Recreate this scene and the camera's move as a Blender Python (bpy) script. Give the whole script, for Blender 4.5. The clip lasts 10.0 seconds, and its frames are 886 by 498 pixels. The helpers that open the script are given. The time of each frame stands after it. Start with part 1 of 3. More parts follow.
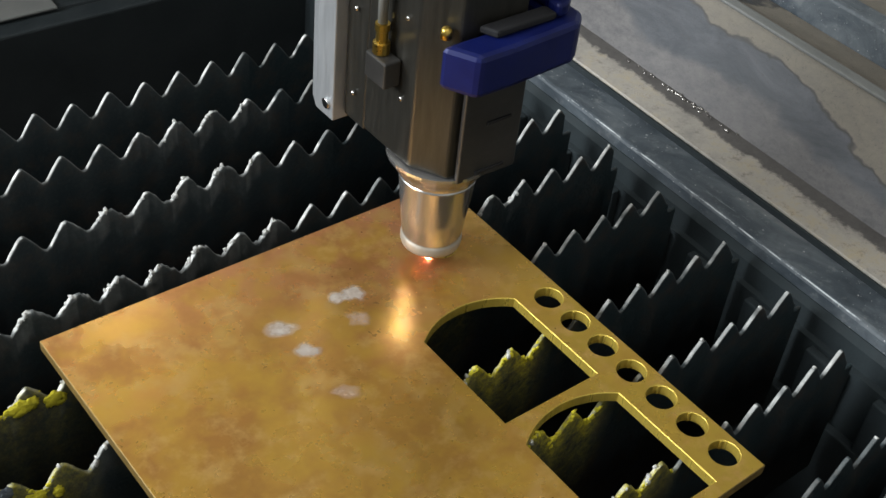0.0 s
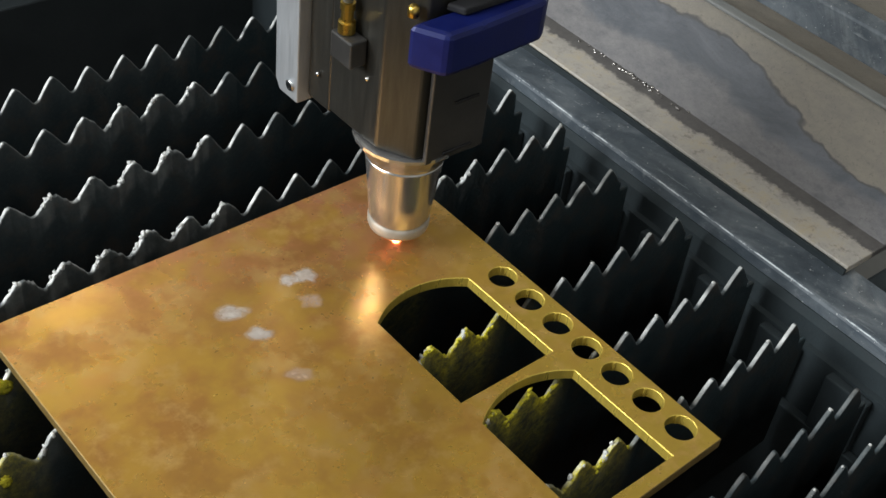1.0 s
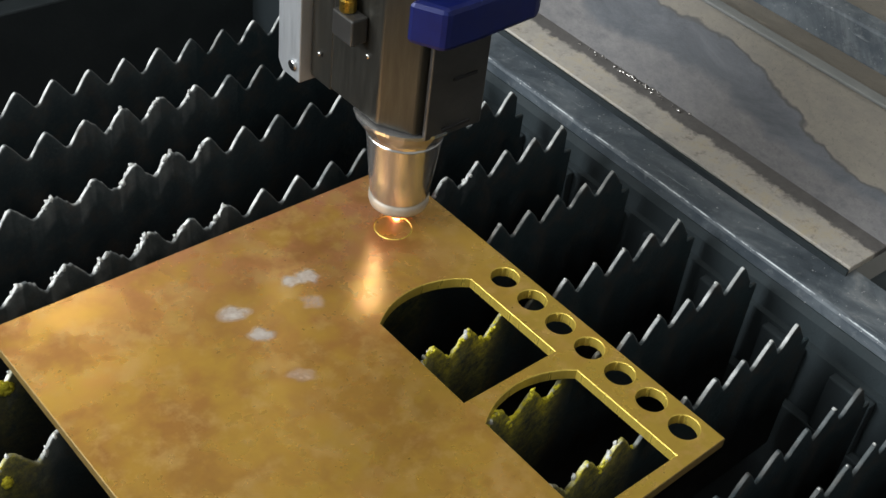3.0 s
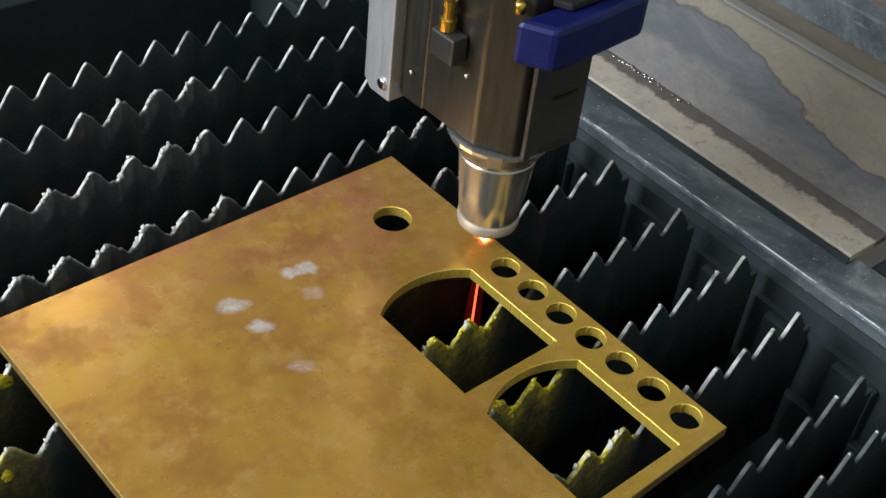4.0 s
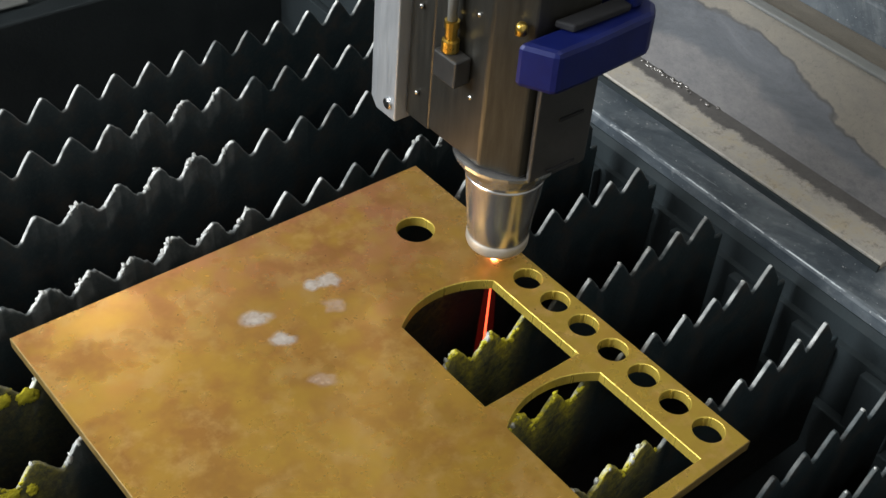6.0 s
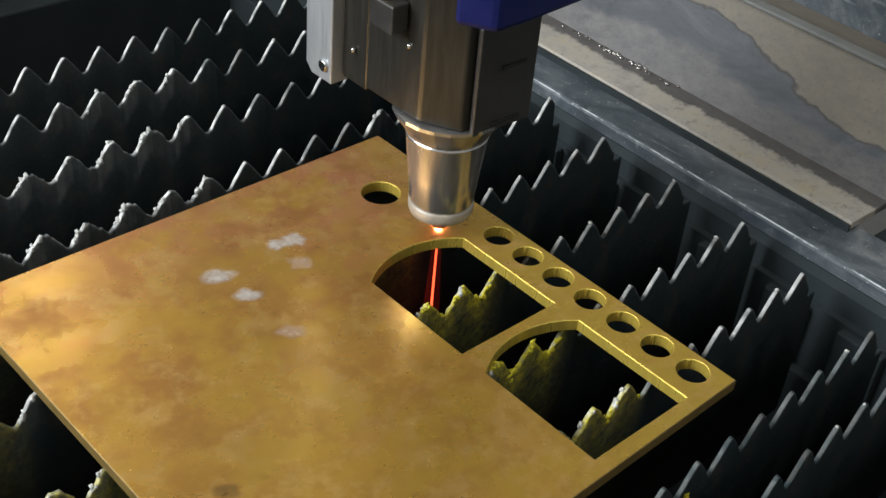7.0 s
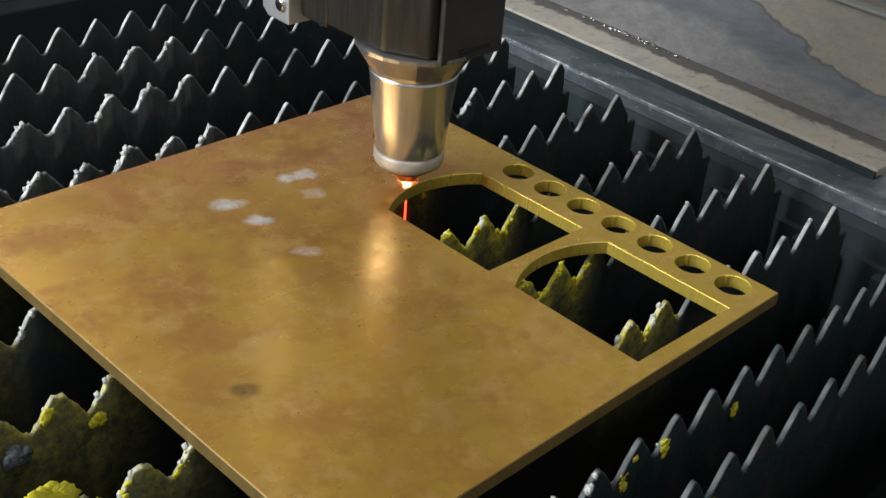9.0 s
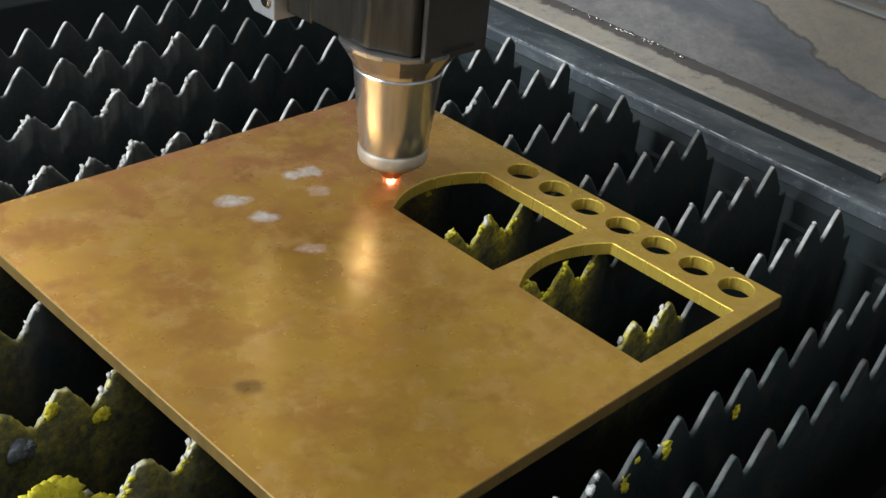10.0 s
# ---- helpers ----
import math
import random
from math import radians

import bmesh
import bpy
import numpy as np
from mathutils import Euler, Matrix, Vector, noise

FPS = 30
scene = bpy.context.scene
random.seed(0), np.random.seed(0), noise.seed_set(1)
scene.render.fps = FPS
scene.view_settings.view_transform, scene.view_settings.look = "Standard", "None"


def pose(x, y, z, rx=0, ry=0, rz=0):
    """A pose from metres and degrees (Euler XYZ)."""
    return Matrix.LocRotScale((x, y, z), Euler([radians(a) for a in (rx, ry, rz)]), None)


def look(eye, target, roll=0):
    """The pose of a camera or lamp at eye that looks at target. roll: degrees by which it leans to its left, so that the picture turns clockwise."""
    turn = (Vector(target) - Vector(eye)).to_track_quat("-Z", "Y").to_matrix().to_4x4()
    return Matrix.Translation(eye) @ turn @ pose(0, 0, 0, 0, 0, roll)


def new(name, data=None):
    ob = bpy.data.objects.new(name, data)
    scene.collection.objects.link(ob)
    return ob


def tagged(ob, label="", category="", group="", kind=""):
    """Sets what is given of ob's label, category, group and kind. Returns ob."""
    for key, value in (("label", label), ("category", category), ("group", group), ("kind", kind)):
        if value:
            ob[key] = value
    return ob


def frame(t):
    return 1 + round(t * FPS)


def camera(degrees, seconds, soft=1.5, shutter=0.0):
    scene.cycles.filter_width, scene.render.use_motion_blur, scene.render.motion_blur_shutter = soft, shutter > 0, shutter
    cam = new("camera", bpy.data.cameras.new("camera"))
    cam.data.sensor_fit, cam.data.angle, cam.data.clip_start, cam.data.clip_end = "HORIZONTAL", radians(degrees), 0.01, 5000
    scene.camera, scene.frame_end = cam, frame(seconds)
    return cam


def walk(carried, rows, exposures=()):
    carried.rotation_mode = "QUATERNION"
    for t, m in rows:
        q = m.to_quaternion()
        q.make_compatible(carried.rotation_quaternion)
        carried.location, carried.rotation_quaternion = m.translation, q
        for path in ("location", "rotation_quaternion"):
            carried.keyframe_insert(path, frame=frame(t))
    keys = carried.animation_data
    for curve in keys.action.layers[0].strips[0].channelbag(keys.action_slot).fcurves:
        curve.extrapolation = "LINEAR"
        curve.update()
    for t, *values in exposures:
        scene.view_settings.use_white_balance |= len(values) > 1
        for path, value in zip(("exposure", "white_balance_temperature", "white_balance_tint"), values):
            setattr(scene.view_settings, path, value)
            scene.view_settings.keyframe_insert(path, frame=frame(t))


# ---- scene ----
# ---------------------------------------------------------------- camera
cam = camera(40.1, 10.0, soft=1.5)
VIEW = [
    (0.0, -0.3700, -0.4233, 0.4277, -41.81, -40.38, 6.67),
    (0.2, -0.3725, -0.4233, 0.4266, -41.72, -40.45, 6.76),
    (0.5, -0.3734, -0.4207, 0.4213, -42.59, -40.31, 6.88),
    (0.6, -0.3695, -0.4215, 0.4237, -44.08, -40.90, 7.40),
    (0.7, -0.3661, -0.4228, 0.4269, -44.05, -41.10, 7.29),
    (0.8, -0.3656, -0.4217, 0.4224, -44.24, -41.01, 7.56),
    (1.0, -0.3683, -0.4238, 0.4192, -44.68, -40.50, 7.56),
    (1.2, -0.3694, -0.4241, 0.4204, -45.36, -40.52, 7.92),
    (1.5, -0.3705, -0.4235, 0.4214, -44.97, -40.35, 7.65),
    (2.0, -0.3679, -0.4258, 0.4177, -44.79, -40.35, 7.09),
    (2.5, -0.3706, -0.4249, 0.4161, -44.19, -40.25, 6.97),
    (2.7, -0.3706, -0.4251, 0.4157, -44.43, -40.03, 7.27),
    (3.8, -0.3698, -0.4242, 0.4118, -45.07, -40.25, 7.36),
    (4.0, -0.3700, -0.4247, 0.4117, -44.70, -40.29, 7.02),
    (4.5, -0.3682, -0.4260, 0.4127, -44.67, -40.46, 6.78),
    (5.0, -0.3687, -0.4255, 0.4107, -44.59, -40.25, 6.62),
    (5.2, -0.3671, -0.4256, 0.4123, -44.06, -40.52, 6.04),
    (6.3, -0.3562, -0.4278, 0.4205, -39.97, -41.04, 3.19),
    (6.4, -0.3617, -0.4296, 0.4130, -38.81, -40.63, 1.42),
    (6.5, -0.3660, -0.4299, 0.4034, -37.79, -40.10, -0.36),
    (6.6, -0.3699, -0.4277, 0.3862, -39.58, -39.76, 0.21),
    (6.7, -0.3696, -0.4328, 0.3779, -42.83, -39.16, 1.40),
    (6.8, -0.3729, -0.4349, 0.3685, -46.71, -39.17, 3.84),
    (6.9, -0.3749, -0.4363, 0.3607, -47.00, -38.98, 5.83),
    (7.0, -0.3811, -0.4401, 0.3569, -45.05, -36.62, 5.45),
    (7.1, -0.3878, -0.4400, 0.3404, -44.82, -33.78, 5.81),
    (7.2, -0.3937, -0.4392, 0.3229, -44.94, -33.33, 6.52),
    (7.3, -0.4021, -0.4406, 0.3078, -45.58, -32.87, 6.93),
    (7.5, -0.4007, -0.4461, 0.2767, -45.84, -32.20, 6.10),
    (7.7, -0.4002, -0.4457, 0.2677, -45.50, -32.38, 5.64),
    (8.0, -0.4041, -0.4464, 0.2567, -45.87, -31.89, 5.40),
    (8.5, -0.4050, -0.4468, 0.2603, -46.16, -32.16, 5.32),
    (8.7, -0.4041, -0.4466, 0.2624, -46.71, -32.08, 5.61),
    (8.8, -0.4050, -0.4476, 0.2646, -46.46, -31.87, 5.39),
    (9.0, -0.4079, -0.4492, 0.2690, -45.78, -31.21, 4.77),
    (9.5, -0.4087, -0.4494, 0.2694, -45.92, -31.26, 5.47),
    (10.0, -0.4089, -0.4485, 0.2703, -45.70, -31.39, 5.42),
]


def eye_pose(x, y, z, yaw, pitch, roll):
    return pose(x, y, z, 90 + pitch, 0, yaw) @ pose(0, 0, 0, 0, 0, roll)


walk(cam, [(t, eye_pose(*row)) for t, *row in VIEW], exposures=[(0.0, 0.10), (6.6, 0.14), (7.6, 0.02), (10.0, 0.02)])

# ---------------------------------------------------------------- light
world = bpy.data.worlds.new("workshop_air")
scene.world = world
world.use_nodes = True
wn = world.node_tree.nodes
sky = wn.new("ShaderNodeTexSky")
sky.sky_type, sky.sun_disc = "NISHITA", False
sky.sun_elevation, sky.sun_rotation = radians(40), radians(-20)
wn["Background"].inputs["Strength"].default_value = 0.05
world.node_tree.links.new(sky.outputs["Color"], wn["Background"].inputs["Color"])


def area(name, eye, target, sx, sy, power, colour):
    lamp = bpy.data.lights.new(name, "AREA")
    lamp.shape, lamp.size, lamp.size_y, lamp.energy, lamp.color = "RECTANGLE", sx, sy, power, colour
    ob = new(name, lamp)
    ob.matrix_world = look(eye, target)
    return ob


# daylight through the two windows of the hall
area("window_light_back", (0.92, 2.95, 2.60), (-0.2, 0, 0), 0.26, 0.8, 3.4, (1.0, 0.95, 0.87))
area("window_light_side", (-2.93, 1.05, 1.65), (-0.1, 0, 0), 2.3, 1.3, 186, (0.93, 0.98, 1.0))
# added overhead fill for the slat faces, from an unseen fitting
area("overhead_fill_light", (-0.9, -1.3, 3.08), (-0.9, -1.3, 0), 2.4, 0.5, 23, (1.0, 0.97, 0.90))

# ---------------------------------------------------------------- materials


class Nodes:
    shift = (0, 0, 0)

    def __init__(self, name):
        self.m = bpy.data.materials.new(name)
        self.m.use_nodes = True
        self.t = self.m.node_tree
        self.b = self.t.nodes["Principled BSDF"]

    def link(self, a, b):
        self.t.links.new(a, b)

    def set(self, **kw):
        for key, v in kw.items():
            self.b.inputs[key.replace("_", " ")].default_value = v
        return self

    def place(self):
        if "Texture Coordinate" not in self.t.nodes:
            self.t.nodes.new("ShaderNodeTexCoord")
        return self.t.nodes["Texture Coordinate"].outputs["Object"]

    def noise(self, scale, detail=4, rough=0.6, stretch=(1, 1, 1), distort=0.0):
        n = self.t.nodes.new("ShaderNodeTexNoise")
        mp = self.t.nodes.new("ShaderNodeMapping")
        mp.inputs["Scale"].default_value = stretch
        mp.inputs["Location"].default_value = self.shift
        self.link(self.place(), mp.inputs["Vector"])
        self.link(mp.outputs[0], n.inputs["Vector"])
        n.inputs["Scale"].default_value, n.inputs["Detail"].default_value = scale, detail
        n.inputs["Roughness"].default_value, n.inputs["Distortion"].default_value = rough, distort
        return n.outputs["Fac"]

    def ramp(self, fac, *stops):
        r = self.t.nodes.new("ShaderNodeValToRGB")
        els = r.color_ramp.elements
        while len(els) < len(stops):
            els.new(0.5)
        for e, (p, c) in zip(els, stops):
            e.position = p
            e.color = (*c, 1) if len(c) == 3 else c
        self.link(fac, r.inputs["Fac"])
        return r.outputs["Color"]

    def span(self, fac, a, b, lo=0.0, hi=1.0):
        r = self.t.nodes.new("ShaderNodeMapRange")
        for k, v in zip(("From Min", "From Max", "To Min", "To Max"), (a, b, lo, hi)):
            r.inputs[k].default_value = v
        self.link(fac, r.inputs["Value"])
        return r.outputs["Result"]

    def mix(self, fac, a, b):
        n = self.t.nodes.new("ShaderNodeMix")
        n.data_type = "RGBA"
        for v, i in ((fac, 0), (a, 6), (b, 7)):
            if isinstance(v, (int, float)):
                n.inputs[i].default_value = v
            elif isinstance(v, tuple):
                n.inputs[i].default_value = (*v, 1)
            else:
                self.link(v, n.inputs[i])
        return n.outputs[2]

    def math(self, op, a, b):
        n = self.t.nodes.new("ShaderNodeMath")
        n.operation = op
        for v, i in ((a, 0), (b, 1)):
            if isinstance(v, (int, float)):
                n.inputs[i].default_value = v
            else:
                self.link(v, n.inputs[i])
        return n.outputs[0]

    def axis(self, k):
        n = self.t.nodes.new("ShaderNodeSeparateXYZ")
        self.link(self.place(), n.inputs[0])
        return n.outputs[k]

    def attr(self, name):
        n = self.t.nodes.new("ShaderNodeAttribute")
        n.attribute_name = name
        return n.outputs["Fac"]

    def bump(self, height, strength, distance=0.001):
        n = self.t.nodes.new("ShaderNodeBump")
        n.inputs["Strength"].default_value, n.inputs["Distance"].default_value = strength, distance
        self.link(height, n.inputs["Height"])
        self.link(n.outputs[0], self.b.inputs["Normal"])

    def colour(self, c):
        self.link(c, self.b.inputs["Base Color"])

    def rough(self, c):
        self.link(c, self.b.inputs["Roughness"])


def plain(name, a, b, rough, metal=0.0, scale=60, bump=0.2, rough2=None, stretch=(1, 1, 1)):
    n = Nodes(name).set(Metallic=metal)
    big, fine = n.noise(scale, 5, 0.65, stretch), n.noise(scale * 9, 3, 0.6, stretch)
    n.colour(n.mix(n.span(fine, 0.3, 0.75, 0.0, 0.45), n.ramp(big, (0.3, a), (0.7, b)), a))
    n.rough(n.span(big, 0.3, 0.7, rough, rough2 if rough2 is not None else rough + 0.12))
    n.bump(fine, bump, 0.0006)
    return n.m


def brass():
    n = Nodes("tarnished_brass").set(Metallic=0.68)
    n.shift = (0.317, 0.211, 0.0437)
    cloud, blot, vein = n.noise(15, 4, 0.6), n.noise(34, 4, 0.62), n.noise(78, 4, 0.64)
    base = n.ramp(cloud, (0.36, (0.53, 0.262, 0.062)), (0.46, (0.59, 0.312, 0.068)), (0.56, (0.59, 0.345, 0.062)), (0.66, (0.61, 0.316, 0.078)))
    # pink-brown heat tint spreading from the cutting corner, the flash's glow painted in too
    heat = n.math("ADD", n.math("ADD", n.math("MULTIPLY", n.axis(0), 2.3), n.math("MULTIPLY", n.axis(1), 4.2)), n.math("MULTIPLY", n.math("ADD", blot, cloud), 0.38))
    base = n.mix(n.span(heat, -0.30, 0.14, 0.0, 0.86), base, (0.60, 0.245, 0.125))
    base = n.mix(n.span(blot, 0.46, 0.62, 0.0, 0.75), base, (0.42, 0.185, 0.048))
    base = n.mix(n.span(n.noise(56, 3, 0.62), 0.51, 0.60, 0.0, 0.45), base, (0.40, 0.180, 0.050))
    # yellower, less handled metal away from the heat
    base = n.mix(n.span(n.math("ADD", n.axis(1), n.math("MULTIPLY", n.math("SUBTRACT", cloud, 0.5), 0.25)), -0.10, -0.17, 0.0, 0.22), base, (0.57, 0.375, 0.054))
    # cleaner yellow metal on the narrow strip beside the windows
    base = n.mix(n.span(n.math("SUBTRACT", n.axis(0), n.math("MULTIPLY", n.axis(1), 0.35)), -0.030, 0.030, 0.0, 0.75), base, (0.56, 0.385, 0.058))
    base = n.mix(n.span(n.noise(24, 3, 0.6), 0.49, 0.60, 0.0, 0.70), base, (0.60, 0.350, 0.058))
    base = n.mix(n.span(vein, 0.50, 0.66, 0.0, 0.65), base, (0.68, 0.41, 0.13))
    base = n.mix(n.span(n.noise(150, 2, 0.5), 0.48, 0.75, 0.0, 0.25), base, (0.40, 0.205, 0.055))
    n.colour(base)
    n.rough(n.span(blot, 0.35, 0.65, 0.23, 0.33))
    return n.m


def slat_steel():
    n = Nodes("sooty_slat_steel").set(Metallic=0.0, Specular_IOR_Level=0.3)
    big, fine = n.noise(60, 7, 0.74), n.noise(420, 5, 0.7)
    base = n.ramp(big, (0.3, (0.008, 0.018, 0.023)), (0.48, (0.014, 0.025, 0.030)), (0.66, (0.040, 0.035, 0.031)))
    base = n.mix(n.span(fine, 0.52, 0.8, 0.0, 0.4), base, (0.055, 0.064, 0.066))
    # Pale colour stands in for light on tooth edges, mixed with worn scale.
    edge_light_wear = n.attr("edge_light_wear")
    base = n.mix(edge_light_wear, base, n.ramp(fine, (0.35, (0.70, 0.71, 0.70)), (0.65, (0.95, 0.95, 0.92))))
    dust = n.math("MINIMUM", n.math("MULTIPLY", n.attr("dust"), n.span(n.noise(190, 7, 0.82), 0.36, 0.60)), 1.0)
    base = n.mix(dust, base, n.ramp(fine, (0.3, (0.20, 0.175, 0.016)), (0.62, (0.66, 0.57, 0.028))))
    n.colour(base)
    n.rough(n.span(big, 0.3, 0.7, 0.55, 0.8))
    n.bump(n.math("ADD", fine, big), 0.5, 0.0012)
    return n.m


def rail_paint():
    n = Nodes("worn_dark_rail_paint").set(Metallic=0.0)
    big, mid, fine = n.noise(26, 6, 0.66, (1, 0.55, 1), 1.0), n.noise(80, 6, 0.7, (1, 0.7, 1), 0.6), n.noise(300, 5, 0.74)
    base = n.ramp(big, (0.32, (0.026, 0.035, 0.045)), (0.45, (0.056, 0.070, 0.084)), (0.57, (0.105, 0.120, 0.134)), (0.68, (0.19, 0.20, 0.205)))
    base = n.mix(n.span(mid, 0.50, 0.64, 0.0, 0.6), base, (0.050, 0.060, 0.072))
    base = n.mix(n.span(n.noise(120, 5, 0.7), 0.58, 0.70, 0.0, 0.5), base, (0.21, 0.22, 0.225))
    # a few long scrapes and grains of grit
    base = n.mix(n.span(n.noise(150, 4, 0.65, (1.4, 0.12, 1)), 0.66, 0.72, 0.0, 0.6), base, (0.30, 0.32, 0.33))
    base = n.mix(n.span(n.noise(420, 2, 0.5), 0.70, 0.74, 0.0, 0.7), base, (0.45, 0.45, 0.44))
    # paint knocked off along the inner lip, the lip's glint painted in pale
    near = n.span(n.math("ABSOLUTE", n.math("SUBTRACT", n.axis(0), 0.1490), 0), 0.0002, 0.0005, 1.0, 0.0)
    chip_glint = n.math("MULTIPLY", near, n.span(n.noise(90, 6, 0.75, (1, 0.3, 1)), 0.46, 0.54))
    n.colour(n.mix(chip_glint, base, (0.56, 0.60, 0.62)))
    n.rough(n.span(big, 0.3, 0.7, 0.50, 0.72))
    n.bump(n.math("ADD", fine, big), 0.4, 0.0010)
    return n.m


def cover_metal():
    """Greasy zinc cover: dark oily film below, dried tan mud above a ragged tide line."""
    n = Nodes("greasy_zinc_cover").set(Metallic=0.1)
    big, mid, fine = n.noise(40, 8, 0.74, (1, 0.35, 1), 0.6), n.noise(110, 7, 0.76, (1, 0.5, 1)), n.noise(380, 5, 0.76)
    base = n.ramp(mid, (0.3, (0.055, 0.053, 0.056)), (0.5, (0.105, 0.099, 0.100)), (0.7, (0.150, 0.142, 0.140)))
    rag = n.math("MULTIPLY", n.math("SUBTRACT", n.noise(16, 5, 0.55, (1, 0.7, 1)), 0.5), 0.040)
    height = n.math("ADD", n.math("SUBTRACT", n.axis(2), 0.3), rag)
    film = n.span(n.math("SUBTRACT", height, n.math("MULTIPLY", n.axis(1), 0.03)), -0.003, 0.002, 0.0, 0.8)
    base = n.mix(film, base, n.ramp(big, (0.35, (0.024, 0.031, 0.041)), (0.7, (0.095, 0.100, 0.112))))
    tide = n.math("SUBTRACT", height, n.math("MULTIPLY", n.axis(1), 0.13))
    base = n.mix(n.span(tide, 0.0235, 0.0245), base, (0.05, 0.047, 0.045))
    base = n.mix(n.span(tide, 0.025, 0.0262), base, n.ramp(mid, (0.3, (0.115, 0.103, 0.085)), (0.7, (0.185, 0.163, 0.132))))
    base = n.mix(n.span(fine, 0.56, 0.72, 0.0, 0.6), base, (0.05, 0.045, 0.04))
    n.colour(base)
    n.rough(n.span(mid, 0.3, 0.7, 0.5, 0.75))
    n.bump(n.math("ADD", fine, mid), 0.3, 0.0008)
    return n.m


def mud_strip():
    n = Nodes("mud_stained_steel").set(Metallic=0.1)
    big, mid, fine = n.noise(45, 7, 0.74), n.noise(140, 7, 0.76), n.noise(400, 5, 0.76)
    base = n.ramp(big, (0.3, (0.25, 0.235, 0.215)), (0.52, (0.37, 0.34, 0.30)), (0.70, (0.40, 0.335, 0.23)))
    base = n.mix(n.span(mid, 0.55, 0.68, 0.0, 0.7), base, (0.14, 0.12, 0.10))
    edge = n.math("ADD", n.axis(0), n.math("MULTIPLY", n.math("SUBTRACT", n.noise(55, 8, 0.74), 0.5), 0.026))
    base = n.mix(n.span(edge, 0.2030, 0.2065), base, n.ramp(mid, (0.3, (0.065, 0.06, 0.058)), (0.7, (0.13, 0.12, 0.114))))
    n.colour(base)
    n.rough(n.span(mid, 0.3, 0.7, 0.5, 0.75))
    n.bump(n.math("ADD", fine, mid), 0.3, 0.0008)
    return n.m


def glow(name, colour, strength):
    n = Nodes(name).set(Base_Color=(*colour, 1), Emission_Color=(*colour, 1), Emission_Strength=strength)
    return n.m


def film(name, a, b, most):
    """A dried film that lets the metal show through where it is thin."""
    n = Nodes(name).set(Roughness=0.42)
    grain = n.noise(260, 5, 0.7)
    n.colour(n.ramp(grain, (0.35, a), (0.65, b)))
    n.link(n.math("MULTIPLY", n.math("MULTIPLY", n.attr("film"), n.span(n.noise(200, 3, 0.6), 0.35, 0.6, 0.6, 1.0)), most), n.b.inputs["Alpha"])
    return n.m


BRASS, SLAT, RAIL, COVER, MUD = brass(), slat_steel(), rail_paint(), cover_metal(), mud_strip()
CUT_BRASS = plain("freshly_cut_brass", (0.72, 0.54, 0.10), (0.52, 0.37, 0.07), 0.24, 0.6, 220, 0.5, stretch=(1, 1, 0.1))
SHEAR = plain("dull_sheared_edge", (0.19, 0.125, 0.040), (0.29, 0.19, 0.060), 0.45, 0.5, 120, 0.5, stretch=(1, 1, 0.2))
FAINT = film("faint_pink_residue", (0.46, 0.30, 0.20), (0.58, 0.46, 0.38), 0.55)
RESIDUE = film("dried_white_residue", (0.46, 0.42, 0.38), (0.64, 0.61, 0.58), 0.68)
STAIN = film("dark_oil_stain", (0.12, 0.07, 0.02), (0.20, 0.12, 0.035), 0.55)
DROSS = plain("yellow_zinc_dross", (0.80, 0.71, 0.04), (0.50, 0.44, 0.03), 0.75, 0.0, 200, 0.8)
SLAG = plain("blue_grey_slag", (0.055, 0.070, 0.090), (0.12, 0.135, 0.155), 0.5, 0.1, 180, 0.8)
BURR = plain("pale_spatter", (0.50, 0.50, 0.48), (0.80, 0.80, 0.78), 0.38, 0.4, 300, 0.8)
ALU = plain("brushed_aluminium", (0.42, 0.435, 0.455), (0.52, 0.535, 0.555), 0.42, 0.7, 70, 0.15, stretch=(6, 6, 0.6))
BODY = plain("dark_anodised_body", (0.050, 0.048, 0.042), (0.080, 0.076, 0.066), 0.30, 0.75, 60, 0.1, stretch=(5, 5, 0.5))
GREY = plain("grey_cast_side", (0.046, 0.044, 0.042), (0.072, 0.069, 0.066), 0.36, 0.5, 40, 0.15)
CONE = plain("satin_steel_nozzle", (0.46, 0.45, 0.445), (0.60, 0.585, 0.575), 0.18, 0.86, 60, 0.06, rough2=0.26, stretch=(4, 4, 0.4))
CERAMIC = plain("cream_ceramic_ring", (0.33, 0.29, 0.24), (0.46, 0.415, 0.355), 0.36, 0.3, 120, 0.15)
COPPER = plain("heat_stained_copper_tip", (0.50, 0.25, 0.14), (0.34, 0.17, 0.12), 0.35, 1.0, 200, 0.2)
BLUE = plain("blue_anodised_drawer", (0.0012, 0.005, 0.070), (0.002, 0.009, 0.105), 0.40, 0.2, 90, 0.08)
GOLD = plain("brass_fitting", (0.72, 0.50, 0.12), (0.60, 0.40, 0.09), 0.25, 1.0, 120, 0.1)
BLACK = plain("matte_black", (0.005, 0.005, 0.007), (0.010, 0.010, 0.012), 0.75, 0.0, 90, 0.1)
SCREW = plain("bright_screw_steel", (0.75, 0.75, 0.76), (0.62, 0.62, 0.63), 0.15, 1.0, 200, 0.1)
RUST = plain("rusty_red_support", (0.085, 0.040, 0.026), (0.05, 0.032, 0.026), 0.75, 0.1, 50, 0.6)
DARK = plain("soot_dark_steel", (0.013, 0.019, 0.022), (0.024, 0.031, 0.034), 0.6, 0.2, 40, 0.4)
NEAR_BLACK = plain("near_black_steel", (0.008, 0.014, 0.017), (0.016, 0.025, 0.029), 0.75, 0.0, 60, 0.5)
